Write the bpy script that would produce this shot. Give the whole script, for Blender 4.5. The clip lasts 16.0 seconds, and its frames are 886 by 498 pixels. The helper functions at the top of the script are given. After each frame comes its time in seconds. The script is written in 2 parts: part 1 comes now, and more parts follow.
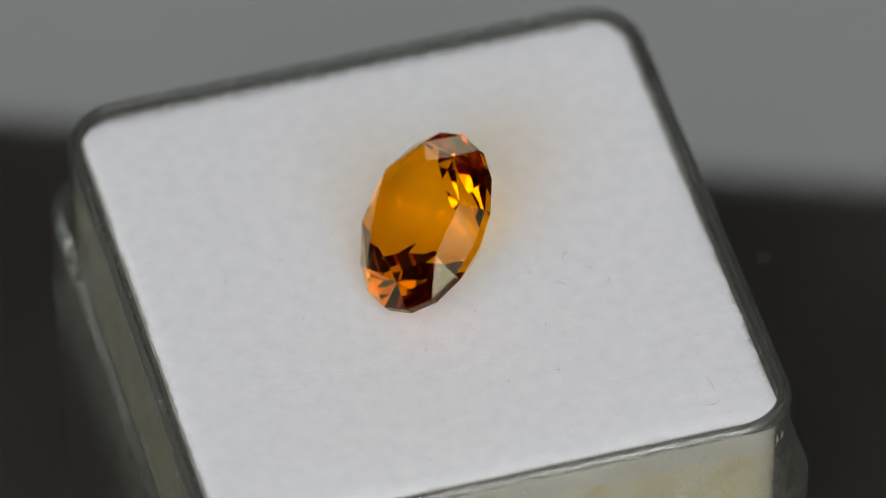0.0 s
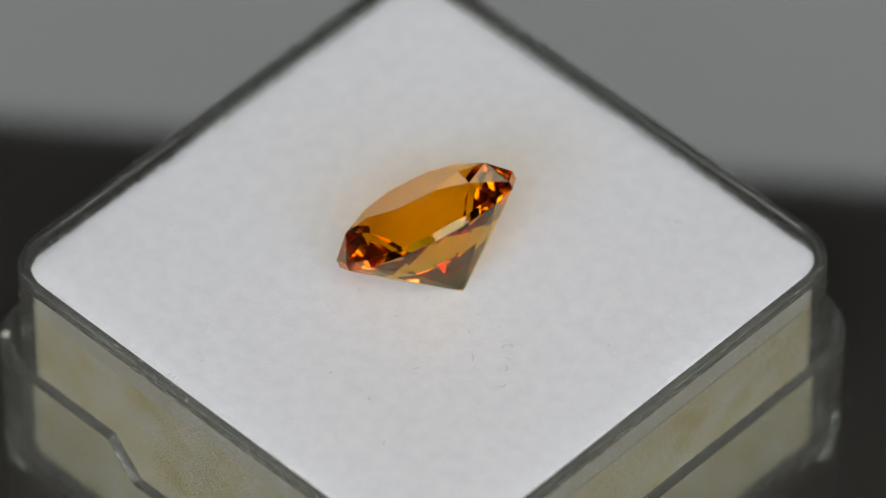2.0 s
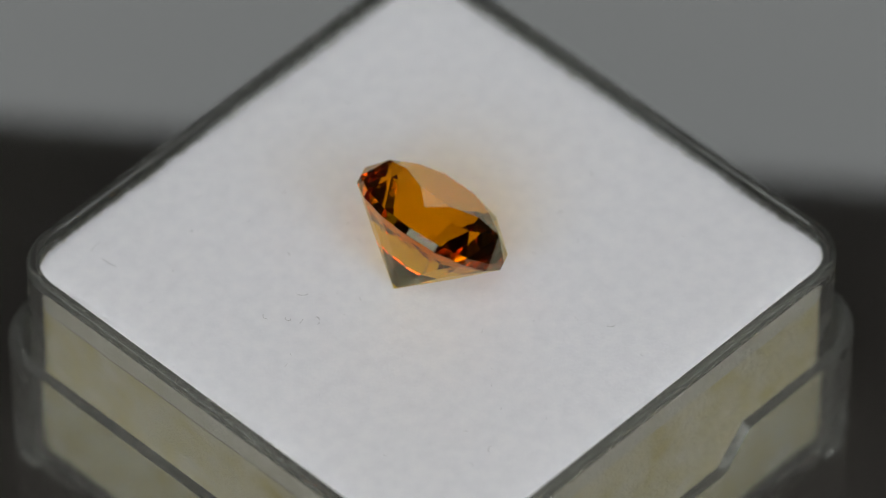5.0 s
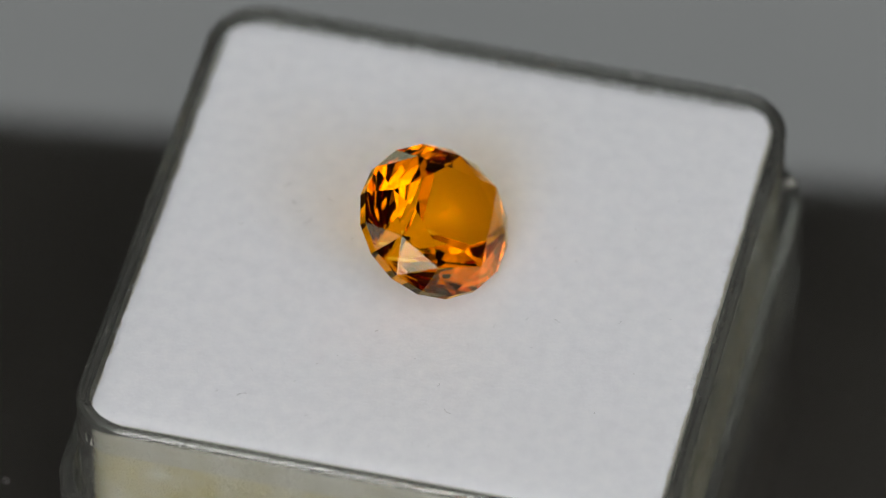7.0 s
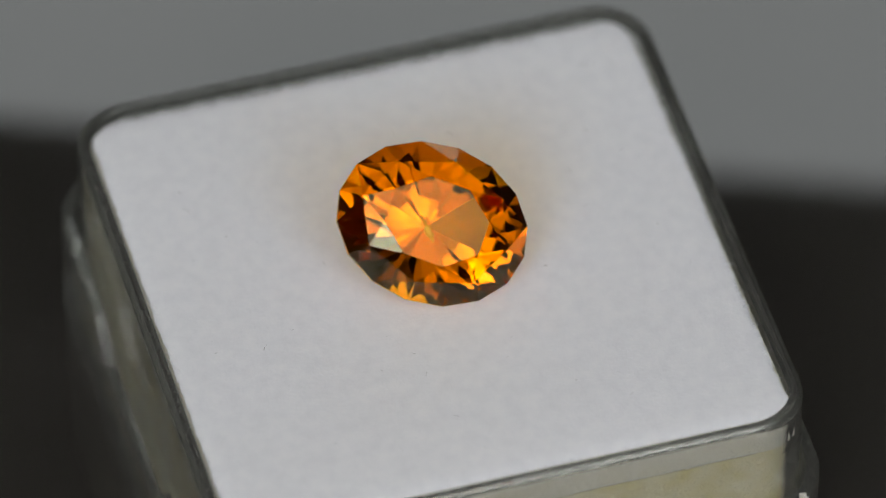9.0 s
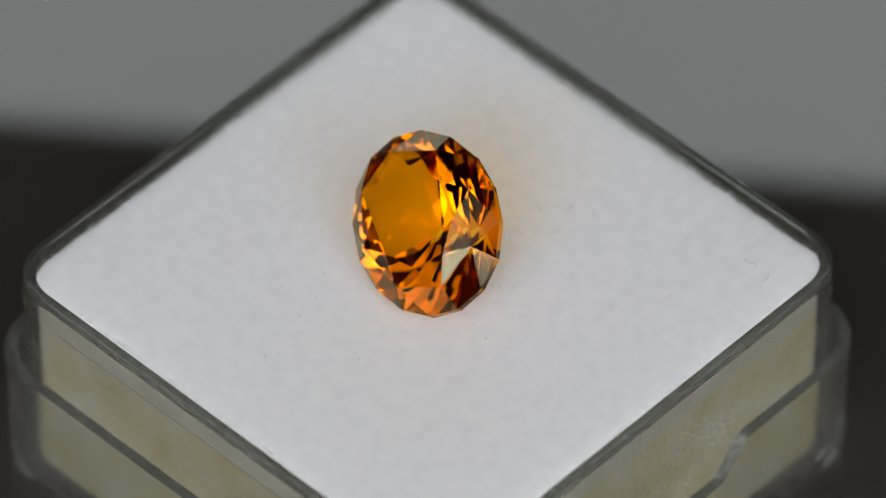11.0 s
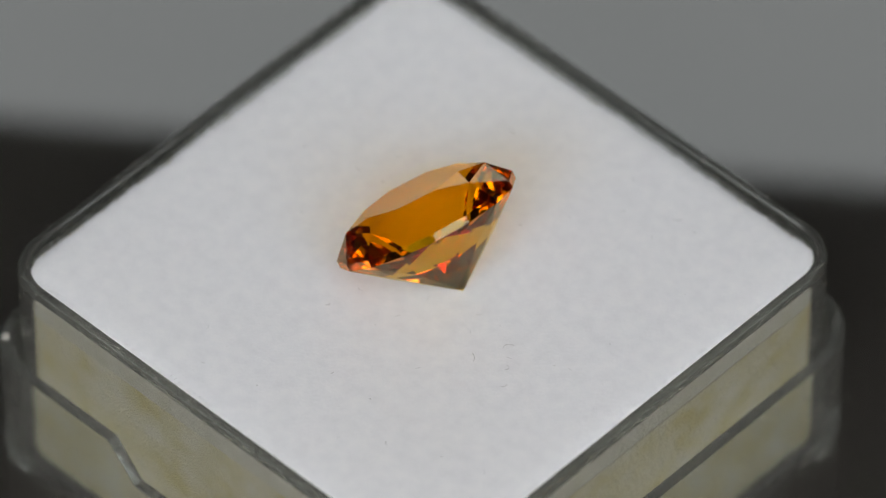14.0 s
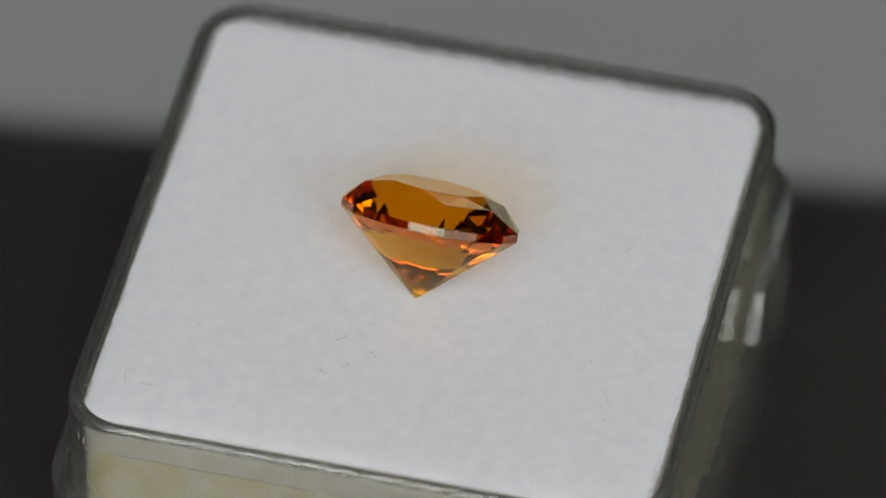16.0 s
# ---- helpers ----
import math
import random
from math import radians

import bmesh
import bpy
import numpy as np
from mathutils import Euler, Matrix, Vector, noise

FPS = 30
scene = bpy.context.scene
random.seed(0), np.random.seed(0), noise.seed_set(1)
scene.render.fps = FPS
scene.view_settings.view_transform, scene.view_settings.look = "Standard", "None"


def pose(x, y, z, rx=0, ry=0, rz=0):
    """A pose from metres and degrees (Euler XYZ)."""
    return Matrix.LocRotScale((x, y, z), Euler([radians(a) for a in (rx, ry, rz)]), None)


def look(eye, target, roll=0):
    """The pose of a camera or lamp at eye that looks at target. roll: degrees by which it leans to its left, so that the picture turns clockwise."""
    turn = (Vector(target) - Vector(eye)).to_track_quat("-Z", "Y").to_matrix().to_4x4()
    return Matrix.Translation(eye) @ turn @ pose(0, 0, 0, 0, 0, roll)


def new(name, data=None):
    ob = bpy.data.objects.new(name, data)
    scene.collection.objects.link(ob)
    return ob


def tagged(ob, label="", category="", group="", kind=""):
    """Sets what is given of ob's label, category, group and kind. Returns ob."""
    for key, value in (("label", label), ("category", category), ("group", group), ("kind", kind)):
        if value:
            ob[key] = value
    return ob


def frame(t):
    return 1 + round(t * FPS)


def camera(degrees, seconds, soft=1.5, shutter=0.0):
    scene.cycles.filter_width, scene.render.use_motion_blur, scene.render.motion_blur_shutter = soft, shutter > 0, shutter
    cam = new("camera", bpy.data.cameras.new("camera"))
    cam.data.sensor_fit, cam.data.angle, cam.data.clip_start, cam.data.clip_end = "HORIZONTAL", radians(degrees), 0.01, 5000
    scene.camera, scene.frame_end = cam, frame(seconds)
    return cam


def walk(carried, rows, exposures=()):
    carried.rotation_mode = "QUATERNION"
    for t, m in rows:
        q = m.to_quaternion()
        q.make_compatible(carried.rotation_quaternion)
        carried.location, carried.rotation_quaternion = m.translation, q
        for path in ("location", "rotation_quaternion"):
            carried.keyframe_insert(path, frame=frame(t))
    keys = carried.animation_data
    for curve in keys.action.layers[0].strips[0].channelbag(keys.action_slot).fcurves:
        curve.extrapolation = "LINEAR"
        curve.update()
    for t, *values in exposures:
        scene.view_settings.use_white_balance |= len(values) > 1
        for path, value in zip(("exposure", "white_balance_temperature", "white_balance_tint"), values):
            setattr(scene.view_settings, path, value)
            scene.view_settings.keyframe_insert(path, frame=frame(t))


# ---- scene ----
cam = camera(6.411, 16.0, soft=1.15)
Z0 = 0.86                      # height of the cushion's top above the floor
MM = 0.001
ELEV, DIST, ROLL = radians(47.297), 0.40798, 0.183
EYE = Vector((0, -DIST * math.cos(ELEV), Z0 + DIST * math.sin(ELEV)))
AIM = Vector((0, 0, Z0)) + Vector((0.680 * MM, 0, 0)) + 0.762 * MM * Vector((0, math.sin(ELEV), math.cos(ELEV)))
# the clip's own automatic exposure, in stops
STOPS = [(0.0, 0.05), (0.5, 0.03), (1.0, -0.02), (1.5, -0.03), (2.0, 0.09), (2.5, 0.11), (3.0, 0.03), (3.5, -0.05), (4.0, -0.09), (6.5, 0.0), (7.0, 0.0), (7.5, 0.03), (8.0, 0.05),
         (8.5, -0.06), (9.0, -0.14), (11.5, 0.03), (12.0, 0.03), (12.5, 0.01), (13.5, -0.03), (14.0, 0.06), (14.5, 0.10), (15.0, 0.06), (15.5, -0.01), (16.0, -0.07)]
walk(cam, [(0.0, look(EYE, AIM, ROLL)), (16.0, look(EYE, AIM, ROLL))], STOPS)
cam.data.dof.use_dof = True
cam.data.dof.focus_distance = 0.4037
cam.data.dof.aperture_fstop = 25.0


def turn(t):
    """The turntable's pose: a steady clockwise turn."""
    return pose(0, 0, Z0, 0, 0, 0.957 - 29.962 * (t - 0.5))


# ---- world ----
scene.cycles.max_bounces, scene.cycles.glossy_bounces, scene.cycles.transmission_bounces, scene.cycles.transparent_max_bounces = 24, 16, 24, 48
world = bpy.data.worlds.new("dim_room")
scene.world = world
world.use_nodes = True
world.node_tree.nodes["Background"].inputs[0].default_value = (0.5, 0.5, 0.5, 1)
world.node_tree.nodes["Background"].inputs[1].default_value = 0.05
BACK_LIGHT, FRONT_LIGHT, SIDE_FILL_LIGHT, TOP_LIGHT = 1.36, 6.1, 4.6, 1.18


# ---- materials ----
def material(name):
    m = bpy.data.materials.new(name)
    m.use_nodes = True
    nt = m.node_tree
    nt.nodes.clear()
    out = nt.nodes.new("ShaderNodeOutputMaterial")
    return m, nt, out


def noise_node(nt, scale, detail=4.0, rough=0.6):
    co = nt.nodes.new("ShaderNodeTexCoord")
    n = nt.nodes.new("ShaderNodeTexNoise")
    n.inputs["Scale"].default_value = scale
    n.inputs["Detail"].default_value = detail
    n.inputs["Roughness"].default_value = rough
    nt.links.new(co.outputs["Object"], n.inputs["Vector"])
    return n


def ramp(nt, source, stops):
    r = nt.nodes.new("ShaderNodeValToRGB")
    el = r.color_ramp.elements
    while len(el) < len(stops):
        el.new(0.5)
    for e, (p, c) in zip(el, stops):
        e.position, e.color = p, (*c, 1)
    nt.links.new(source, r.inputs["Fac"])
    return r.outputs["Color"]


def bump(nt, sources, dist):
    """Chain of bumps: (height, strength) pairs."""
    last = None
    for h, s in sources:
        b = nt.nodes.new("ShaderNodeBump")
        b.inputs["Strength"].default_value = s
        b.inputs["Distance"].default_value = dist
        nt.links.new(h, b.inputs["Height"])
        if last:
            nt.links.new(last, b.inputs["Normal"])
        last = b.outputs["Normal"]
    return last


def surface(name, stops, scale, rough=0.6, metal=0.0, fine=None, strength=0.2, dist=0.0001, ior=1.5, rough_var=0.0):
    m, nt, out = material(name)
    p = nt.nodes.new("ShaderNodeBsdfPrincipled")
    n = noise_node(nt, scale)
    nt.links.new(ramp(nt, n.outputs["Fac"], stops), p.inputs["Base Color"])
    p.inputs["Roughness"].default_value = rough
    p.inputs["Metallic"].default_value = metal
    p.inputs["IOR"].default_value = ior
    if rough_var:
        r = nt.nodes.new("ShaderNodeMapRange")
        r.inputs["To Min"].default_value, r.inputs["To Max"].default_value = rough - rough_var, rough + rough_var
        nt.links.new(noise_node(nt, scale * 3).outputs["Fac"], r.inputs["Value"])
        nt.links.new(r.outputs["Result"], p.inputs["Roughness"])
    if fine:
        f = noise_node(nt, fine, 6.0, 0.7)
        nt.links.new(bump(nt, [(n.outputs["Fac"], strength * 0.5), (f.outputs["Fac"], strength)], dist), p.inputs["Normal"])
    nt.links.new(p.outputs[0], out.inputs[0])
    return m


def glow(name, colour, strength, size=None):
    """A lamp's diffuser; with a size it is brightest in its middle and fades to its edges."""
    m, nt, out = material(name)
    e = nt.nodes.new("ShaderNodeEmission")
    e.inputs[0].default_value, e.inputs[1].default_value = (*colour, 1), strength
    if size:
        co, mp = nt.nodes.new("ShaderNodeTexCoord"), nt.nodes.new("ShaderNodeMapping")
        mp.inputs["Scale"].default_value = (2 / size[0], 0.0, 2 / size[1])
        ln = nt.nodes.new("ShaderNodeVectorMath")
        ln.operation = "LENGTH"
        mr = nt.nodes.new("ShaderNodeMapRange")
        mr.interpolation_type = "SMOOTHSTEP"
        mr.inputs["From Min"].default_value, mr.inputs["From Max"].default_value = 0.2, 1.25
        mr.inputs["To Min"].default_value, mr.inputs["To Max"].default_value = strength * 1.35, strength * 0.35
        nt.links.new(co.outputs["Object"], mp.inputs["Vector"])
        nt.links.new(mp.outputs["Vector"], ln.inputs[0])
        nt.links.new(ln.outputs["Value"], mr.inputs["Value"])
        nt.links.new(mr.outputs["Result"], e.inputs[1])
    nt.links.new(e.outputs[0], out.inputs[0])
    return m


def clear(name, colour, ior, rough, bumps=(), haze=0.0):
    m, nt, out = material(name)
    g = nt.nodes.new("ShaderNodeBsdfGlass")
    g.inputs["Color"].default_value = (*colour, 1)
    g.inputs["IOR"].default_value, g.inputs["Roughness"].default_value = ior, rough
    if bumps:
        nt.links.new(bump(nt, [(noise_node(nt, s, 3.0).outputs["Fac"], k) for s, k in bumps], 0.0001), g.inputs["Normal"])
    if haze:
        d = nt.nodes.new("ShaderNodeBsdfDiffuse")
        d.inputs["Color"].default_value = (0.62, 0.62, 0.58, 1)
        mix = nt.nodes.new("ShaderNodeMixShader")
        mr = nt.nodes.new("ShaderNodeMapRange")
        mr.inputs["From Min"].default_value, mr.inputs["From Max"].default_value = 0.3, 0.75
        mr.inputs["To Min"].default_value, mr.inputs["To Max"].default_value = haze * 0.6, haze * 1.5
        nt.links.new(noise_node(nt, 700, 6.0, 0.7).outputs["Fac"], mr.inputs["Value"])
        nt.links.new(mr.outputs["Result"], mix.inputs["Fac"])
        nt.links.new(g.outputs[0], mix.inputs[1])
        nt.links.new(d.outputs[0], mix.inputs[2])
        g = mix
    nt.links.new(g.outputs[0], out.inputs[0])
    return m


def crystal(name, through_colour, gloss_colour, ior):
    """Clear faceted stone: refraction and gloss, each with its tint."""
    m, nt, out = material(name)
    a = nt.nodes.new("ShaderNodeBsdfRefraction")
    a.inputs["Color"].default_value = (*through_colour, 1)
    a.inputs["Roughness"].default_value, a.inputs["IOR"].default_value = 0.0, ior
    b = nt.nodes.new("ShaderNodeBsdfGlossy")
    b.inputs["Color"].default_value = (*gloss_colour, 1)
    b.inputs["Roughness"].default_value = 0.0
    f = nt.nodes.new("ShaderNodeFresnel")
    f.inputs["IOR"].default_value = ior
    mix = nt.nodes.new("ShaderNodeMixShader")
    nt.links.new(f.outputs[0], mix.inputs["Fac"])
    nt.links.new(a.outputs[0], mix.inputs[1])
    nt.links.new(b.outputs[0], mix.inputs[2])
    nt.links.new(mix.outputs[0], out.inputs[0])
    return m


FELT = surface("white_felt", [(0.32, (0.845, 0.857, 0.885)), (0.5, (0.875, 0.887, 0.913)), (0.66, (0.90, 0.91, 0.93))], 1100, 1.0, fine=5200, strength=0.24, dist=0.00012)
CREAM = surface("cream_foam", [(0.3, (0.63, 0.56, 0.29)), (0.45, (0.69, 0.64, 0.42)), (0.6, (0.73, 0.70, 0.53)), (0.72, (0.78, 0.77, 0.66))], 420, 0.95, fine=2600, strength=1.0, dist=0.0006)
PALE_FOAM = surface("pale_foam", [(0.3, (0.61, 0.59, 0.47)), (0.5, (0.67, 0.655, 0.56)), (0.7, (0.71, 0.70, 0.62))], 700, 0.95, fine=3200, strength=1.0, dist=0.0005)
PLASTIC = clear("clear_polystyrene", (0.97, 0.975, 0.965), 1.55, 0.03, ((250, 0.06), (2500, 0.06)), 0.028)
CRYSTAL = crystal("polished_crystal", (0.94, 0.83, 0.16), (1.0, 0.97, 0.66), 1.62)
AMBER, _nt, _out = material("amber_body_colour")
_tint = _nt.nodes.new("ShaderNodeBsdfTransparent")
_tint.inputs[0].default_value = (0.945, 0.775, 0.32, 1)
_nt.links.new(_tint.outputs[0], _out.inputs[0])
BLACK_GLOSS = surface("black_acrylic", [(0.3, (0.034, 0.032, 0.028)), (0.7, (0.044, 0.0415, 0.037))], 90, 0.05, fine=1500, strength=0.01, dist=0.00002, ior=2.0)
BLACK_MATT = surface("black_plastic", [(0.3, (0.015, 0.015, 0.016)), (0.7, (0.03, 0.03, 0.03))], 60, 0.45, fine=900, strength=0.2)
WOOD = surface("dark_wood", [(0.3, (0.05, 0.032, 0.02)), (0.7, (0.10, 0.065, 0.04))], 12, 0.45, fine=160, strength=0.2, dist=0.0004)
WALL = surface("grey_wall_paint", [(0.3, (0.28, 0.28, 0.27)), (0.7, (0.32, 0.32, 0.31))], 3, 0.85, fine=90, strength=0.2, dist=0.0008)
DARK_CEIL = surface("dark_ceiling_paint", [(0.3, (0.09, 0.09, 0.09)), (0.7, (0.12, 0.12, 0.115))], 3, 0.9, fine=90, strength=0.2, dist=0.0008)
FLOORING = surface("grey_flooring", [(0.3, (0.12, 0.11, 0.10)), (0.7, (0.17, 0.16, 0.15))], 4, 0.6, fine=70, strength=0.2, dist=0.001)
LINT = surface("dark_lint", [(0.3, (0.2, 0.2, 0.21)), (0.7, (0.36, 0.35, 0.34))], 2000, 0.9)
PALE_LINT = surface("pale_lint", [(0.3, (0.62, 0.60, 0.55)), (0.7, (0.8, 0.78, 0.72))], 2000, 0.95, fine=9000, strength=0.5, dist=0.0001)
BACK_GLOW = glow("back_panel_glow", (0.95, 1.0, 1.0), BACK_LIGHT)
TOP_GLOW = glow("overhead_panel_glow", (0.985, 0.99, 1.0), TOP_LIGHT, (0.8, 0.4))
FRONT_GLOW = glow("front_panel_glow", (1.0, 0.985, 0.985), FRONT_LIGHT, (0.46, 0.23))
SIDE_FILL_GLOW = glow("side_fill_glow", (1.0, 0.985, 0.97), SIDE_FILL_LIGHT, (0.32, 0.26))


# ---- builders ----
def part(name, bm, mat, parent=None, label="", smooth=False):
    me = bpy.data.meshes.new(name)
    bmesh.ops.recalc_face_normals(bm, faces=bm.faces)
    bm.to_mesh(me)
    bm.free()
    me.materials.append(mat)
    if smooth:
        for f in me.polygons:
            f.use_smooth = True
        me.set_sharp_from_angle(angle=radians(38))
    ob = new(name, me)
    if parent:
        ob.parent = parent
    if label:
        ob["label"] = label
    return ob


def loft(bm, loops, start=True, end=True, closed=False):
    """Skins loops of equal length; start and end are capped, or the last joins the first."""
    rings = [[bm.verts.new(p) for p in lp] for lp in loops]
    pairs = list(zip(rings, rings[1:])) + ([(rings[-1], rings[0])] if closed else [])
    for a, b in pairs:
        n = len(a)
        for i in range(n):
            bm.faces.new((a[i], a[(i + 1) % n], b[(i + 1) % n], b[i]))
    if not closed and start:
        bm.faces.new(rings[0][::-1])
    if not closed and end:
        bm.faces.new(rings[-1])
    return rings


CX, CY = -0.325, -0.184        # the box's centre off the turntable's axis, in mm


def square(half, r, z, arc=7, extra=()):
    """A rounded square loop in metres, round the box's centre; extra: marks along the sides that face y, mirrored. z may be a function of x, y."""
    pts = []
    marks = sorted(extra)
    for q in range(4):
        a0 = q * math.pi / 2
        c = half - r
        sx, sy = ((1, 1), (-1, 1), (-1, -1), (1, -1))[q]
        for i in range(-1, arc + 2):
            a = a0 + min(max(i, 0), arc) / arc * math.pi / 2
            out = 0.25 if i > arc else -0.25 if i < 0 else 0.0
            pts.append((sx * c + r * math.cos(a) - out * math.sin(a), sy * c + r * math.sin(a) + out * math.cos(a)))
        if q == 0:
            pts += [(x, half) for x in reversed(marks)]
        if q == 2:
            pts += [(x, -half) for x in marks]
    return [((x + CX) * MM, (y + CY) * MM, (z(x, y) if callable(z) else z) * MM) for x, y in pts]


def box_bm(x0, x1, y0, y1, z0, z1, bevel=0.0):
    bm = bmesh.new()
    bmesh.ops.create_cube(bm, size=1.0, matrix=Matrix.Translation(((x0 + x1) / 2, (y0 + y1) / 2, (z0 + z1) / 2)) @ Matrix.Diagonal((x1 - x0, y1 - y0, z1 - z0, 1)))
    if bevel:
        bmesh.ops.bevel(bm, geom=bm.edges[:], offset=bevel, segments=2, affect="EDGES", profile=0.7)
    return bm


def disc_bm(profile, n=96):
    """A turned body: profile of (radius, height) pairs in metres."""
    bm = bmesh.new()
    loft(bm, [[(r * math.cos(2 * math.pi * i / n), r * math.sin(2 * math.pi * i / n), z) for i in range(n)] for r, z in profile])
    return bm


# ---- the room ----
R, H = 1.6, 2.4
tagged(part("floor", box_bm(-R, R, -R, R, -0.1, 0), FLOORING), "grey smooth floor of the dim room", "floor", kind="structure")
tagged(part("ceiling", box_bm(-R, R, -R, R, H, H + 0.1), DARK_CEIL), "dark painted ceiling of the dim room", "ceiling", kind="structure")
tagged(part("wall_north", box_bm(-R, R, R, R + 0.1, 0, H), WALL), "plain grey painted wall", "wall", kind="structure")
tagged(part("wall_south", box_bm(-R, R, -R - 0.1, -R, 0, H), WALL), "plain grey painted wall", "wall", kind="structure")
tagged(part("wall_east", box_bm(R, R + 0.1, -R, R, 0, H), WALL), "plain grey painted wall", "wall", kind="structure")
tagged(part("wall_west", box_bm(-R - 0.1, -R, -R, R, 0, H), WALL), "plain grey painted wall", "wall", kind="structure")

# ---- table ----
TOP = Z0 - 0.0740              # the table's upper face
table = tagged(new("table"), "dark wooden table under the turntable", "table")
part("tabletop", box_bm(-0.7, 0.7, -0.8, 0.6, TOP - 0.03, TOP, 0.003), WOOD, table)
for sx in (-1, 1):
    for y in (-0.74, 0.54):
        part("leg", box_bm(sx * 0.64 - 0.03, sx * 0.64 + 0.03, y - 0.03, y + 0.03, 0, TOP - 0.03, 0.003), WOOD, table)


# ---- light panels ----
def light_panel(label, width, height, thick, mat, m):
    """A flat panel that glows on its +y face; m: pose of its middle."""
    ob = tagged(new("studio_lamp"), label, "lamp")
    w, h = width / 2, height / 2
    part("diffuser", box_bm(-w, w, 0.0, 0.004, -h, h, 0.001), mat, ob, "white glowing diffuser")
    part("housing", box_bm(-w, w, -thick, -0.001, -h, h, 0.004), BLACK_MATT, ob)
    ob.matrix_world = m
    return ob


# a strip light behind the box, its upper edge sloping; the platter mirrors it
back = tagged(new("strip_light"), "white strip light held over the platter's back", "lamp")
for nm, y0, y1, mat in (("diffuser", 0.0, 0.002, BACK_GLOW), ("housing", 0.0022, 0.011, BLACK_MATT)):
    bm = box_bm(-0.034, 0.034, y0, y1, 0.013, 0.0322, 0.0004)
    for v in bm.verts:
        if v.co.z > 0.02:
            v.co.z += 0.111 * v.co.x
    part(nm, bm, mat, back, "white glowing diffuser" if mat is BACK_GLOW else "")
back.location = (0.0007, 0.065, Z0)
prop = tagged(new("panel_support"), "black bracket holding the strip light over the platter", "stand")
part("arm", box_bm(-0.008, 0.008, 0.0762, 0.1002, Z0 + 0.020, Z0 + 0.025, 0.0008), BLACK_MATT, prop)
part("upright", box_bm(-0.008, 0.008, 0.1003, 0.110, TOP + 0.008, Z0 + 0.028, 0.001), BLACK_MATT, prop)
part("foot_plate", box_bm(-0.05, 0.05, 0.092, 0.15, TOP, TOP + 0.008, 0.001), BLACK_MATT, prop)
front = light_panel("bright white light panel on a slim stand", 0.46, 0.23, 0.03, FRONT_GLOW, pose(-0.175, -0.48, Z0 + 0.322, -33, 0, -18))
stand = tagged(new("lamp_stand"), "slim black stand holding the bright light panel", "stand")
part("pole", box_bm(-0.198, -0.182, -0.538, -0.522, TOP + 0.012, Z0 + 0.32, 0.002), BLACK_MATT, stand)
part("foot_plate", box_bm(-0.26, -0.12, -0.60, -0.46, TOP, TOP + 0.012, 0.002), BLACK_MATT, stand)
# an added fill panel with its stand, to brighten the gem's inner facets
side = light_panel("added white fill panel for the gem, on a slim stand", 0.32, 0.26, 0.03, SIDE_FILL_GLOW, pose(0.27, -0.43, Z0 + 0.325, -33, 0, 32))
side_stand = tagged(new("lamp_stand"), "slim black stand holding the added fill panel", "stand")
part("pole", box_bm(0.289, 0.305, -0.484, -0.468, TOP + 0.012, Z0 + 0.315, 0.002), BLACK_MATT, side_stand)
part("foot_plate", box_bm(0.23, 0.37, -0.55, -0.41, TOP, TOP + 0.012, 0.002), BLACK_MATT, side_stand)
overhead = light_panel("wide soft light panel hanging above the table", 0.80, 0.40, 0.04, TOP_GLOW, pose(0.0, -0.29, Z0 + 0.56, -63, 0, 0))
hanger = tagged(new("lamp_hanger"), "thin black rod from ceiling to overhead panel", "rod")
part("rod", box_bm(-0.006, 0.006, -0.314, -0.302, Z0 + 0.59, H, 0.001), BLACK_MATT, hanger)

# ---- turntable ----
PLATE = -14.0 * MM             # the platter's upper face, below the cushion's top
turntable = tagged(new("turntable"), "glossy black display turntable on the table", "turntable")
turntable.location = (0, 0, Z0)
base = part("base", disc_bm([(0.060, PLATE - 0.060), (0.062, PLATE - 0.058), (0.062, PLATE - 0.016), (0.060, PLATE - 0.013)]), BLACK_MATT, turntable)
platter = part("platter", disc_bm([(0.086, PLATE - 0.012), (0.088, PLATE - 0.010), (0.088, PLATE - 0.001), (0.0872, PLATE), (0.03, PLATE)]), BLACK_GLOSS, turntable, "glossy black round platter with specks of dust")


# ---- box lid, stood upside down under the box ----
def lid_rim(x, y):
    """The rim dips in the middle of two opposite sides."""
    if abs(y) > 15.6 and abs(x) < 4.8:
        return -7.5
    return -5.4


MARKS = (-6.5, -4.7, 4.7, 6.5)
lid = tagged(new("box_lid"), "clear plastic box lid used as a tray under the box", "box lid")
bm = bmesh.new()
loft(bm, [square(15.3, 2.7, -13.85, extra=MARKS), square(16.0, 3.1, -13.7, extra=MARKS), square(16.4, 3.3, -13.35, extra=MARKS), square(16.58, 3.4, -12.8, extra=MARKS), square(16.6, 3.5, -12.0, extra=MARKS), square(16.6, 3.5, -11.8, extra=MARKS),
          square(16.6, 3.5, lid_rim, extra=MARKS), square(16.0, 3.1, lid_rim, extra=MARKS), square(16.0, 3.1, -11.8, extra=MARKS), square(16.0, 3.1, -12.0, extra=MARKS), square(15.8, 2.9, -12.9, extra=MARKS), square(15.3, 2.7, -13.25, extra=MARKS)], closed=True)
shell = part("side_wall", bm, PLASTIC, lid, smooth=True)
shell.visible_shadow = False
bm = bmesh.new()
loft(bm, [square(15.0, 2.5, -14.0), square(15.28, 2.65, -13.8), square(15.28, 2.65, -13.2)])
lid_floor = part("floor_plate", bm, PLASTIC, lid)
lid_floor.visible_shadow = False

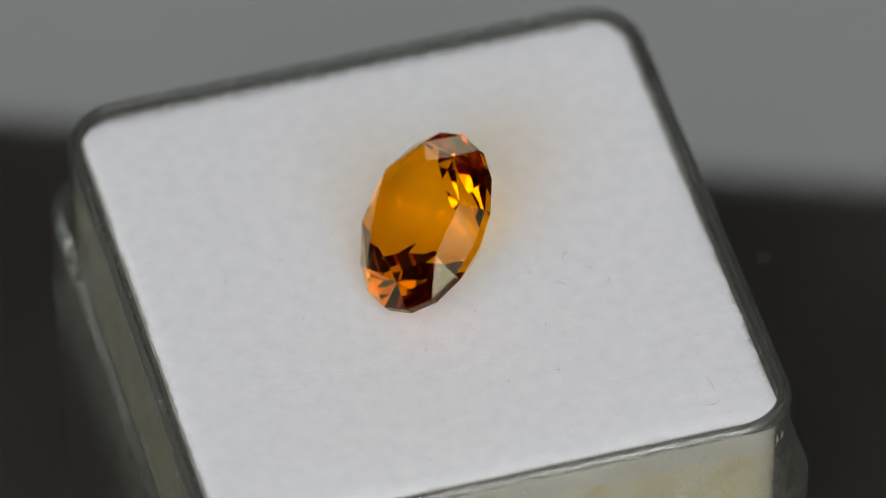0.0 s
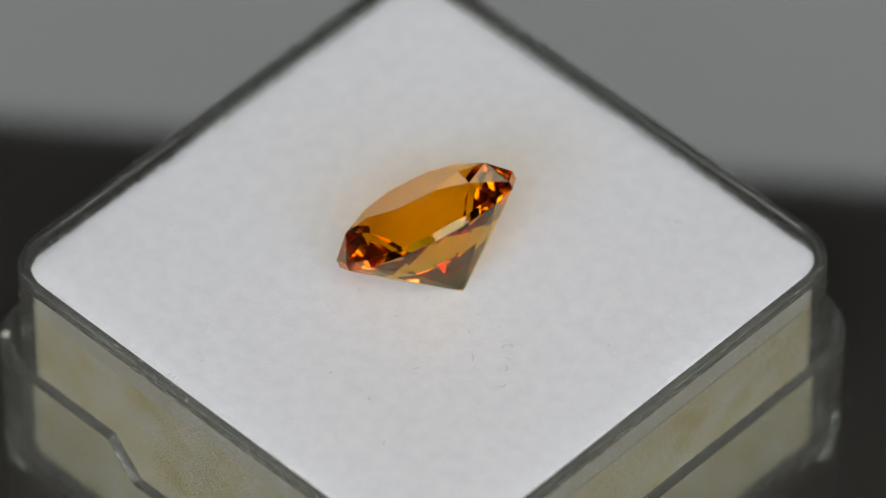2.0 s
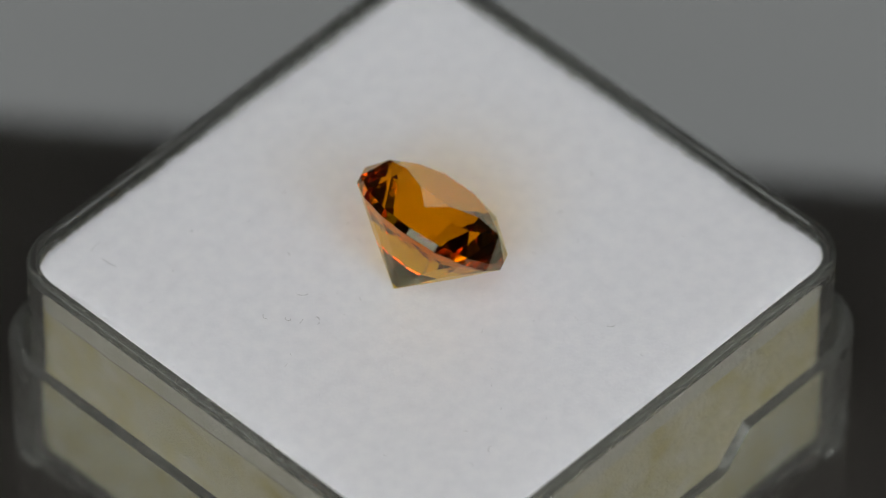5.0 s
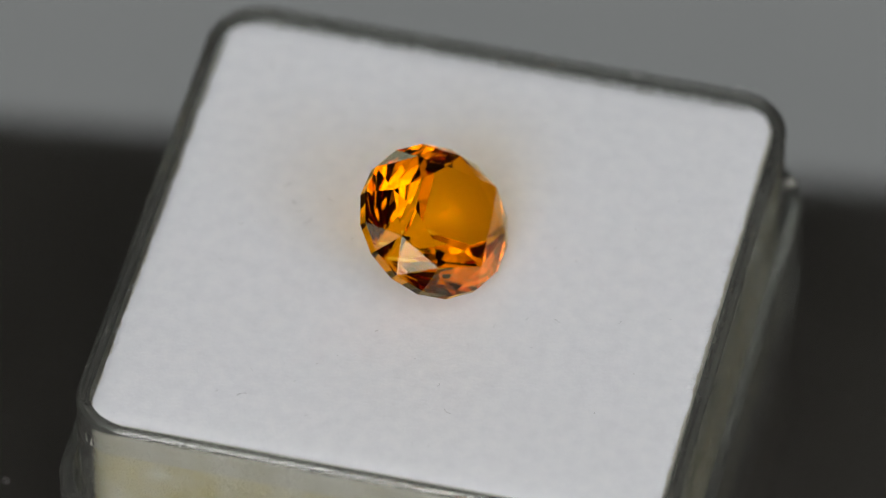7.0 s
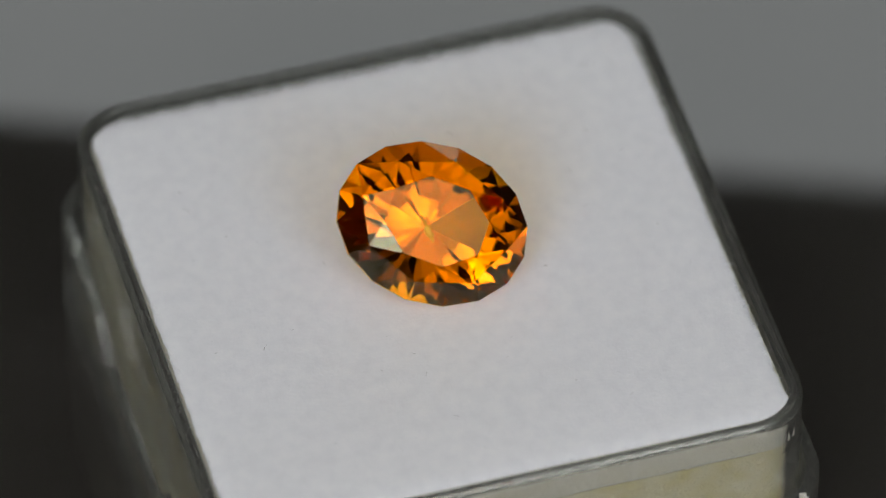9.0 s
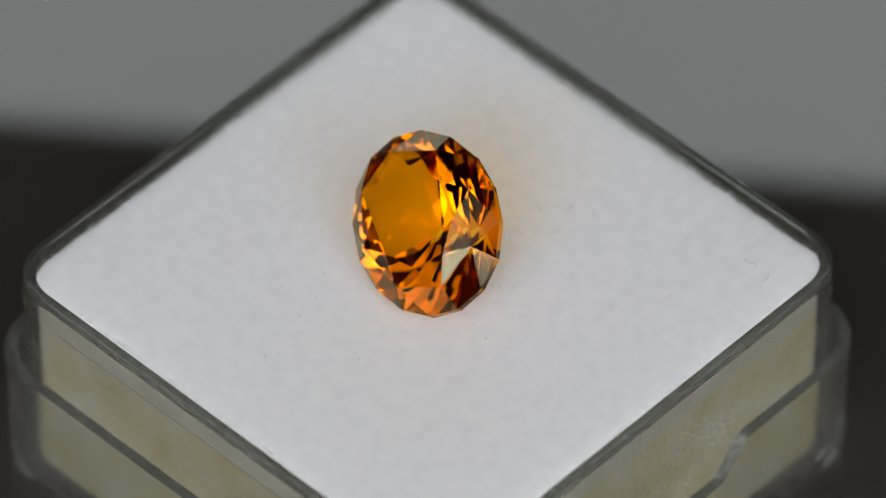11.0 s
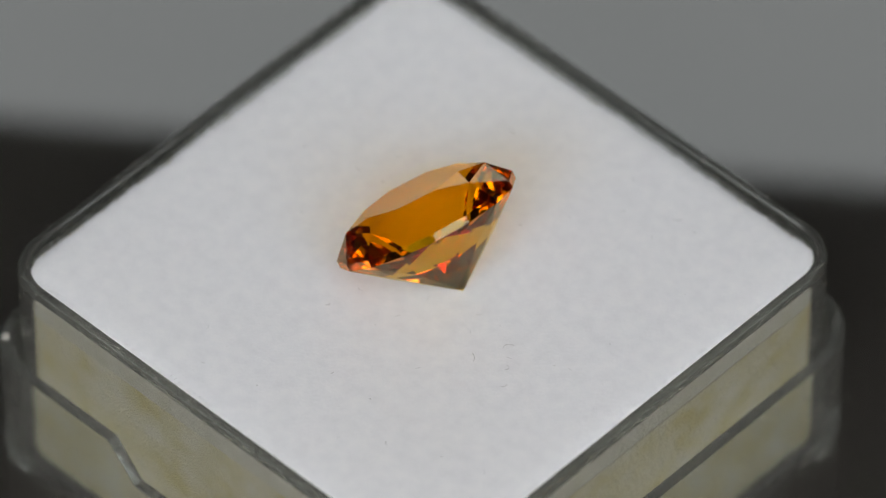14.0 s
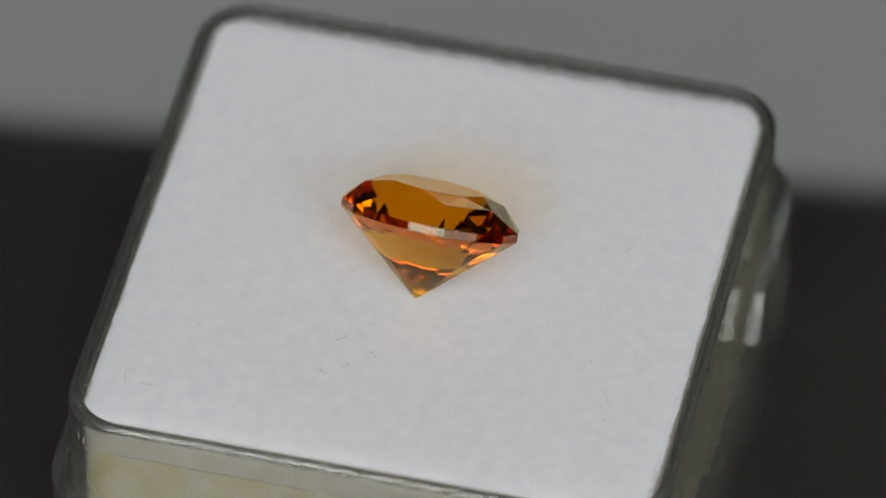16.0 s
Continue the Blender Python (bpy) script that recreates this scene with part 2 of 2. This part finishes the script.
# ---- box ----
box = tagged(new("gem_box"), "small clear plastic display box with rounded corners", "box")
bm = bmesh.new()
rim = [(15.65 if k <= 4 else 15.0) - (0.32 * (1 - math.cos(k * math.pi / 8)) if k <= 4 else -0.33 * (1 - math.sin(k * math.pi / 8))) for k in range(9)]
loft(bm, [square(15.4, 2.8, -13.1, 12), square(15.65, 2.95, -12.5, 12), square(15.65, 2.95, -12.3, 12), square(15.65, 2.95, -0.1, 12)]
     + [square(r, 2.95 - (15.65 - r) * 0.85, 0.05 + 0.32 * math.sin(k * math.pi / 8), 12) for k, r in enumerate(rim)]
     + [square(15.0, 2.4, -0.1, 12), square(15.0, 2.4, -13.1, 12)], closed=True)
tray = part("side_wall", bm, PLASTIC, box, smooth=True)
tray.visible_shadow = False
bm = bmesh.new()
loft(bm, [square(14.7, 2.2, -13.1), square(14.97, 2.38, -13.0), square(14.97, 2.38, -12.35)])
tray_floor = part("floor_plate", bm, PLASTIC, box)
tray_floor.visible_shadow = False

# ---- cushion ----
cushion = tagged(new("foam_cushion"), "white felt-topped foam cushion filling the box", "cushion")
bm = bmesh.new()
loft(bm, [square(14.7, 1.7, -12.3), square(14.8, 1.75, -12.0), square(14.8, 1.75, -1.96)])
part("foam_block", bm, CREAM, cushion, "cream foam block with yellowed patches")
bm = bmesh.new()
loft(bm, [square(14.8, 1.75, -1.95), square(14.82, 1.77, -1.9), square(14.8, 1.75, -0.32)])
part("foam_layer", bm, PALE_FOAM, cushion, "thin paler foam layer under the felt")


def cut_loop(half, r, z, rough, n=110):
    """A rounded square in many short steps, its edge wavering by rough mm."""
    pts = []
    c = half - r
    for q, (sx, sy) in enumerate(((1, 1), (-1, 1), (-1, -1), (1, -1))):
        for i in range(9):
            a = (q + i / 8) * math.pi / 2
            pts.append((sx * c + r * math.cos(a), sy * c + r * math.sin(a)))
        ux, uy = ((-1, 0), (0, -1), (1, 0), (0, 1))[q]
        x0, y0 = pts[-1]
        pts += [(x0 + ux * 2 * c * k / n, y0 + uy * 2 * c * k / n) for k in range(1, n)]
    out = []
    for x, y in pts:
        w = rough * (noise.noise(Vector((x * 0.7, y * 0.7, 3.0))) + 0.8 * noise.noise(Vector((x * 3.1, y * 3.1, 7.0))))
        k = 1 + w / half
        out.append(((x * k + CX) * MM, (y * k + CY) * MM, z * MM))
    return out


bm = bmesh.new()
loft(bm, [cut_loop(14.72, 1.5, -0.31, 0.08), cut_loop(14.7, 1.45, -0.2, 0.13), cut_loop(14.58, 1.35, -0.11, 0.14), cut_loop(14.3, 1.2, -0.03, 0.1), cut_loop(13.8, 1.2, 0.0, 0.0),
          cut_loop(9, 1.0, 0.0, 0.0), cut_loop(4, 1.0, 0.0, 0.0)])
part("felt_sheet", bm, FELT, cushion, "soft white felt sheet", smooth=True)


# ---- gem ----
def gem_mesh(a, b, table, crown, star, rise, girdle, depth, low):
    """An oval brilliant: half axes a and b, ratios of the table, star points and low pavilion points; crown, rise of the star points, girdle and depth in mm."""
    bm = bmesh.new()

    def v(rad, k, z):
        t = (k + 1) * math.pi / 8
        return bm.verts.new((a * rad * math.cos(t) * MM, b * rad * math.sin(t) * MM, z * MM))

    g = girdle / 2
    top = [v(1, k, g) for k in range(16)]
    bot = [v(1, k, -g) for k in range(16)]
    tab = [v(table, 2 * k, g + crown) for k in range(8)]
    sta = [v(star, 2 * k + 1, g + rise) for k in range(8)]
    lowp = [v(low, k + 0.5, -g - depth * (1 - low * math.cos(math.pi / 16))) for k in range(16)]
    culet = v(0, 0, -g - depth)
    bm.faces.new(tab)
    for k in range(8):
        n = (k + 1) % 8
        m0, mid, m1 = 2 * k, 2 * k + 1, (2 * k + 2) % 16
        bm.faces.new((tab[k], tab[n], sta[k]))
        bm.faces.new((tab[k], sta[k], sta[k - 1]))
        bm.faces.new((sta[k], top[m0], sta[k - 1]))
        bm.faces.new((sta[k], top[m0], top[mid]))
        bm.faces.new((sta[k], top[mid], top[m1]))
    for k in range(16):
        n = (k + 1) % 16
        bm.faces.new((top[k], top[n], bot[n], bot[k]))
        bm.faces.new((lowp[k], bot[k], bot[n]))
        bm.faces.new((culet, lowp[k], bot[k], lowp[k - 1]))
    return bm


GU, GW, GN = Vector((0.4182, 0.8500, 0.3202)), Vector((-0.6432, 0.5260, -0.5564)), Vector((-0.6414, 0.0267, 0.7668))
GEM_POSE = Matrix.Translation((-0.216 * MM, -0.0386 * MM, 3.224 * MM)) @ Matrix((GU, GW, GN)).transposed().to_4x4()
GEM_CUT = (5.06, 4.13, 0.55, 1.5, 0.79, 1.07, 0.42, 4.06, 0.6)
bm = gem_mesh(*GEM_CUT)
bm.transform(GEM_POSE)
gem = tagged(part("gemstone", bm, CRYSTAL), "faceted oval amber-orange gemstone lying tilted on white felt", "gemstone")
gem.visible_shadow = False
bm = gem_mesh(*GEM_CUT)
bm.transform(GEM_POSE @ Matrix.Scale(0.994, 4))
part("body", bm, AMBER, gem, "clear amber-orange body colour")


# ---- lint and dust ----
def fibre_bm(bm, pts, r):
    """A thin three-sided strand through pts, in mm."""
    rings = []
    for i, p in enumerate(pts):
        p = Vector(p)
        d = (Vector(pts[min(i + 1, len(pts) - 1)]) - Vector(pts[max(i - 1, 0)])).normalized()
        s = d.orthogonal().normalized()
        u = d.cross(s)
        rings.append([tuple((p + r * (math.cos(k * 2.0944) * s + math.sin(k * 2.0944) * u)) * MM) for k in range(3)])
    loft(bm, rings)


def strand(x, y, length, angle, bend, rng, z=0.03):
    pts, a = [], angle
    for i in range(7):
        pts.append((x, y, z + 0.015 * math.sin(i * 1.3)))
        x, y = x + length / 6 * math.cos(a), y + length / 6 * math.sin(a)
        a += bend * rng.uniform(0.2, 1.0)
    return pts


rng = random.Random(5)
THINGS = [lid, box, cushion, gem]
for x, y, ln, an, be in ((7.84, -2.7, 0.5, 0.6, 0.7), (6.75, -1.65, 0.7, 1.9, -0.5), (6.9, 11.0, 0.55, -0.4, 0.7), (11.5, -12.4, 0.9, 1.5, 0.15), (6.3, -3.4, 0.6, 2.0, 0.3),
                         (8.42, -3.7, 0.5, 0.3, 0.5), (4.2, -8.87, 0.18, 0, 0.2), (1.61, -9.0, 0.15, 1, 0.2), (10.8, -13.25, 0.8, -0.2, 0.25), (4.68, 9.53, 0.15, 0.4, 0.3), (-3.13, 9.58, 0.45, 2.2, 0.2)):
    bm = bmesh.new()
    fibre_bm(bm, strand(x, y, ln, an, be, rng), 0.009)
    THINGS.append(tagged(part("lint_fibre", bm, LINT), "tiny dark curled lint fibre on white felt", "lint", "lint on the felt"))

bm = bmesh.new()
for i in range(46):
    x, y = rng.uniform(-13, 13) + CX, rng.uniform(-13, 13) + CY
    fibre_bm(bm, strand(x, y, rng.uniform(0.06, 0.35), rng.uniform(0, 6.28), rng.uniform(-0.6, 0.6), rng, 0.012), rng.uniform(0.004, 0.008))
THINGS.append(tagged(part("felt_specks", bm, LINT), "faint grey fibres and crumbs on white felt", "specks", kind="stuff"))
bm = bmesh.new()
for i in range(6000):
    x, y = rng.uniform(-14.5, 14.5) + CX, rng.uniform(-14.5, 14.5) + CY
    a, ln = rng.uniform(0, 6.283), rng.uniform(0.05, 0.16)
    b = a + rng.uniform(-0.7, 0.7)
    p = (x + ln * math.cos(a), y + ln * math.sin(a), rng.uniform(0.002, 0.012))
    fibre_bm(bm, [(x, y, -0.005), p, (p[0] + ln * math.cos(b), p[1] + ln * math.sin(b), -0.005)], rng.uniform(0.003, 0.005))
THINGS.append(tagged(part("felt_nap", bm, FELT), "fine white nap of loose fibres on the felt", "fibres", kind="stuff"))
bm = bmesh.new()
for i in range(1100):
    side, s = rng.randrange(4), rng.uniform(-13.5, 13.5)
    dx, dy = ((1, 0), (-1, 0), (0, 1), (0, -1))[side]
    o = 14.58
    x, y = (dx * o + (s if dx == 0 else 0) + CX, dy * o + (s if dy == 0 else 0) + CY)
    a = math.atan2(dy, dx) + rng.uniform(-0.8, 0.8)
    ln = rng.uniform(0.06, 0.22) if i % 9 else rng.uniform(0.2, 0.42)
    fibre_bm(bm, [(x - dx * 0.2, y - dy * 0.2, -0.08), (x + ln * 0.5 * math.cos(a), y + ln * 0.5 * math.sin(a), 0.0), (x + ln * math.cos(a), y + ln * math.sin(a), rng.uniform(-0.12, 0.06))], 0.009)
THINGS.append(tagged(part("felt_fray", bm, FELT), "frayed white fibres along the felt's cut edge", "fibres", kind="stuff"))


for side in (1, -1):
    bm = bmesh.new()
    fibre_bm(bm, [(side * 14.83 + CX, y + CY, -1.95 + 0.03 * math.sin(y)) for y in np.linspace(-12.5, 12.5, 40)], 0.02)
    part("seam", bm, LINT, cushion, "thin dark seam below the felt")
bm = bmesh.new()
for i in range(70):
    side, u = rng.randrange(4), rng.uniform(-13, 13)
    o, z = (15.3 + rng.uniform(-0.2, 0.3), 0.375) if i % 3 else (15.665, rng.uniform(-4.5, 0.0))
    dx, dy = ((1, 0), (-1, 0), (0, 1), (0, -1))[side]
    x, y = dx * o + (u if dx == 0 else 0) + CX, dy * o + (u if dy == 0 else 0) + CY
    a, ln = rng.uniform(0, 6.28), rng.uniform(0.04, 0.22)
    ex, ey = (0 if dx else ln * math.cos(a)), (0 if dy else ln * math.cos(a))
    ez = 0 if i % 3 else ln * math.sin(a)
    fibre_bm(bm, [(x, y, z), (x + ex, y + ey, z + ez)], rng.uniform(0.006, 0.014))
THINGS.append(tagged(part("plastic_scuffs", bm, PALE_LINT), "pale scuffs and dust on the clear plastic", "scuffs", kind="stuff"))


def lump(x, y, z, r, mat, name, label, category):
    bm = bmesh.new()
    bmesh.ops.create_icosphere(bm, subdivisions=2, radius=1.0)
    for v in bm.verts:
        k = 0.7 + 0.6 * noise.noise(v.co * 1.7 + Vector((x, y, z)))
        v.co = Vector(((x + v.co.x * r * k) * MM, (y + v.co.y * r * k) * MM, (z + v.co.z * r * k) * MM))
    return tagged(part(name, bm, mat), label, category)


THINGS.append(lump(-15.95, -15.25, -5.65, 0.3, PALE_LINT, "lint_lump", "small whitish crumb stuck on the lid's corner rim", "lint"))
bm = bmesh.new()
for i in range(60):
    a, r = rng.uniform(0, 6.283), rng.uniform(19, 45)
    x, y, s = (21.0, 7.9, 0.12) if i == 0 else (r * math.cos(a), r * math.sin(a), rng.uniform(0.02, 0.05))
    if max(abs(x), abs(y)) < 17.5:
        continue
    bmesh.ops.create_icosphere(bm, subdivisions=1, radius=1.0, matrix=Matrix.Translation((x * MM, y * MM, PLATE + 0.2 * s * MM)) @ Matrix.Diagonal((s * MM, s * MM, 0.4 * s * MM, 1)))
THINGS.append(tagged(part("dust", bm, LINT), "pale dust specks on the black platter", "dust", kind="stuff"))


# ---- what turns ----
def motions():
    times = [0.5 * i for i in range(33)]
    for ob in THINGS:
        walk(ob, [(t, turn(t)) for t in times])
    walk(platter, [(t, Matrix.Translation((0, 0, -Z0)) @ turn(t)) for t in times])


motions()
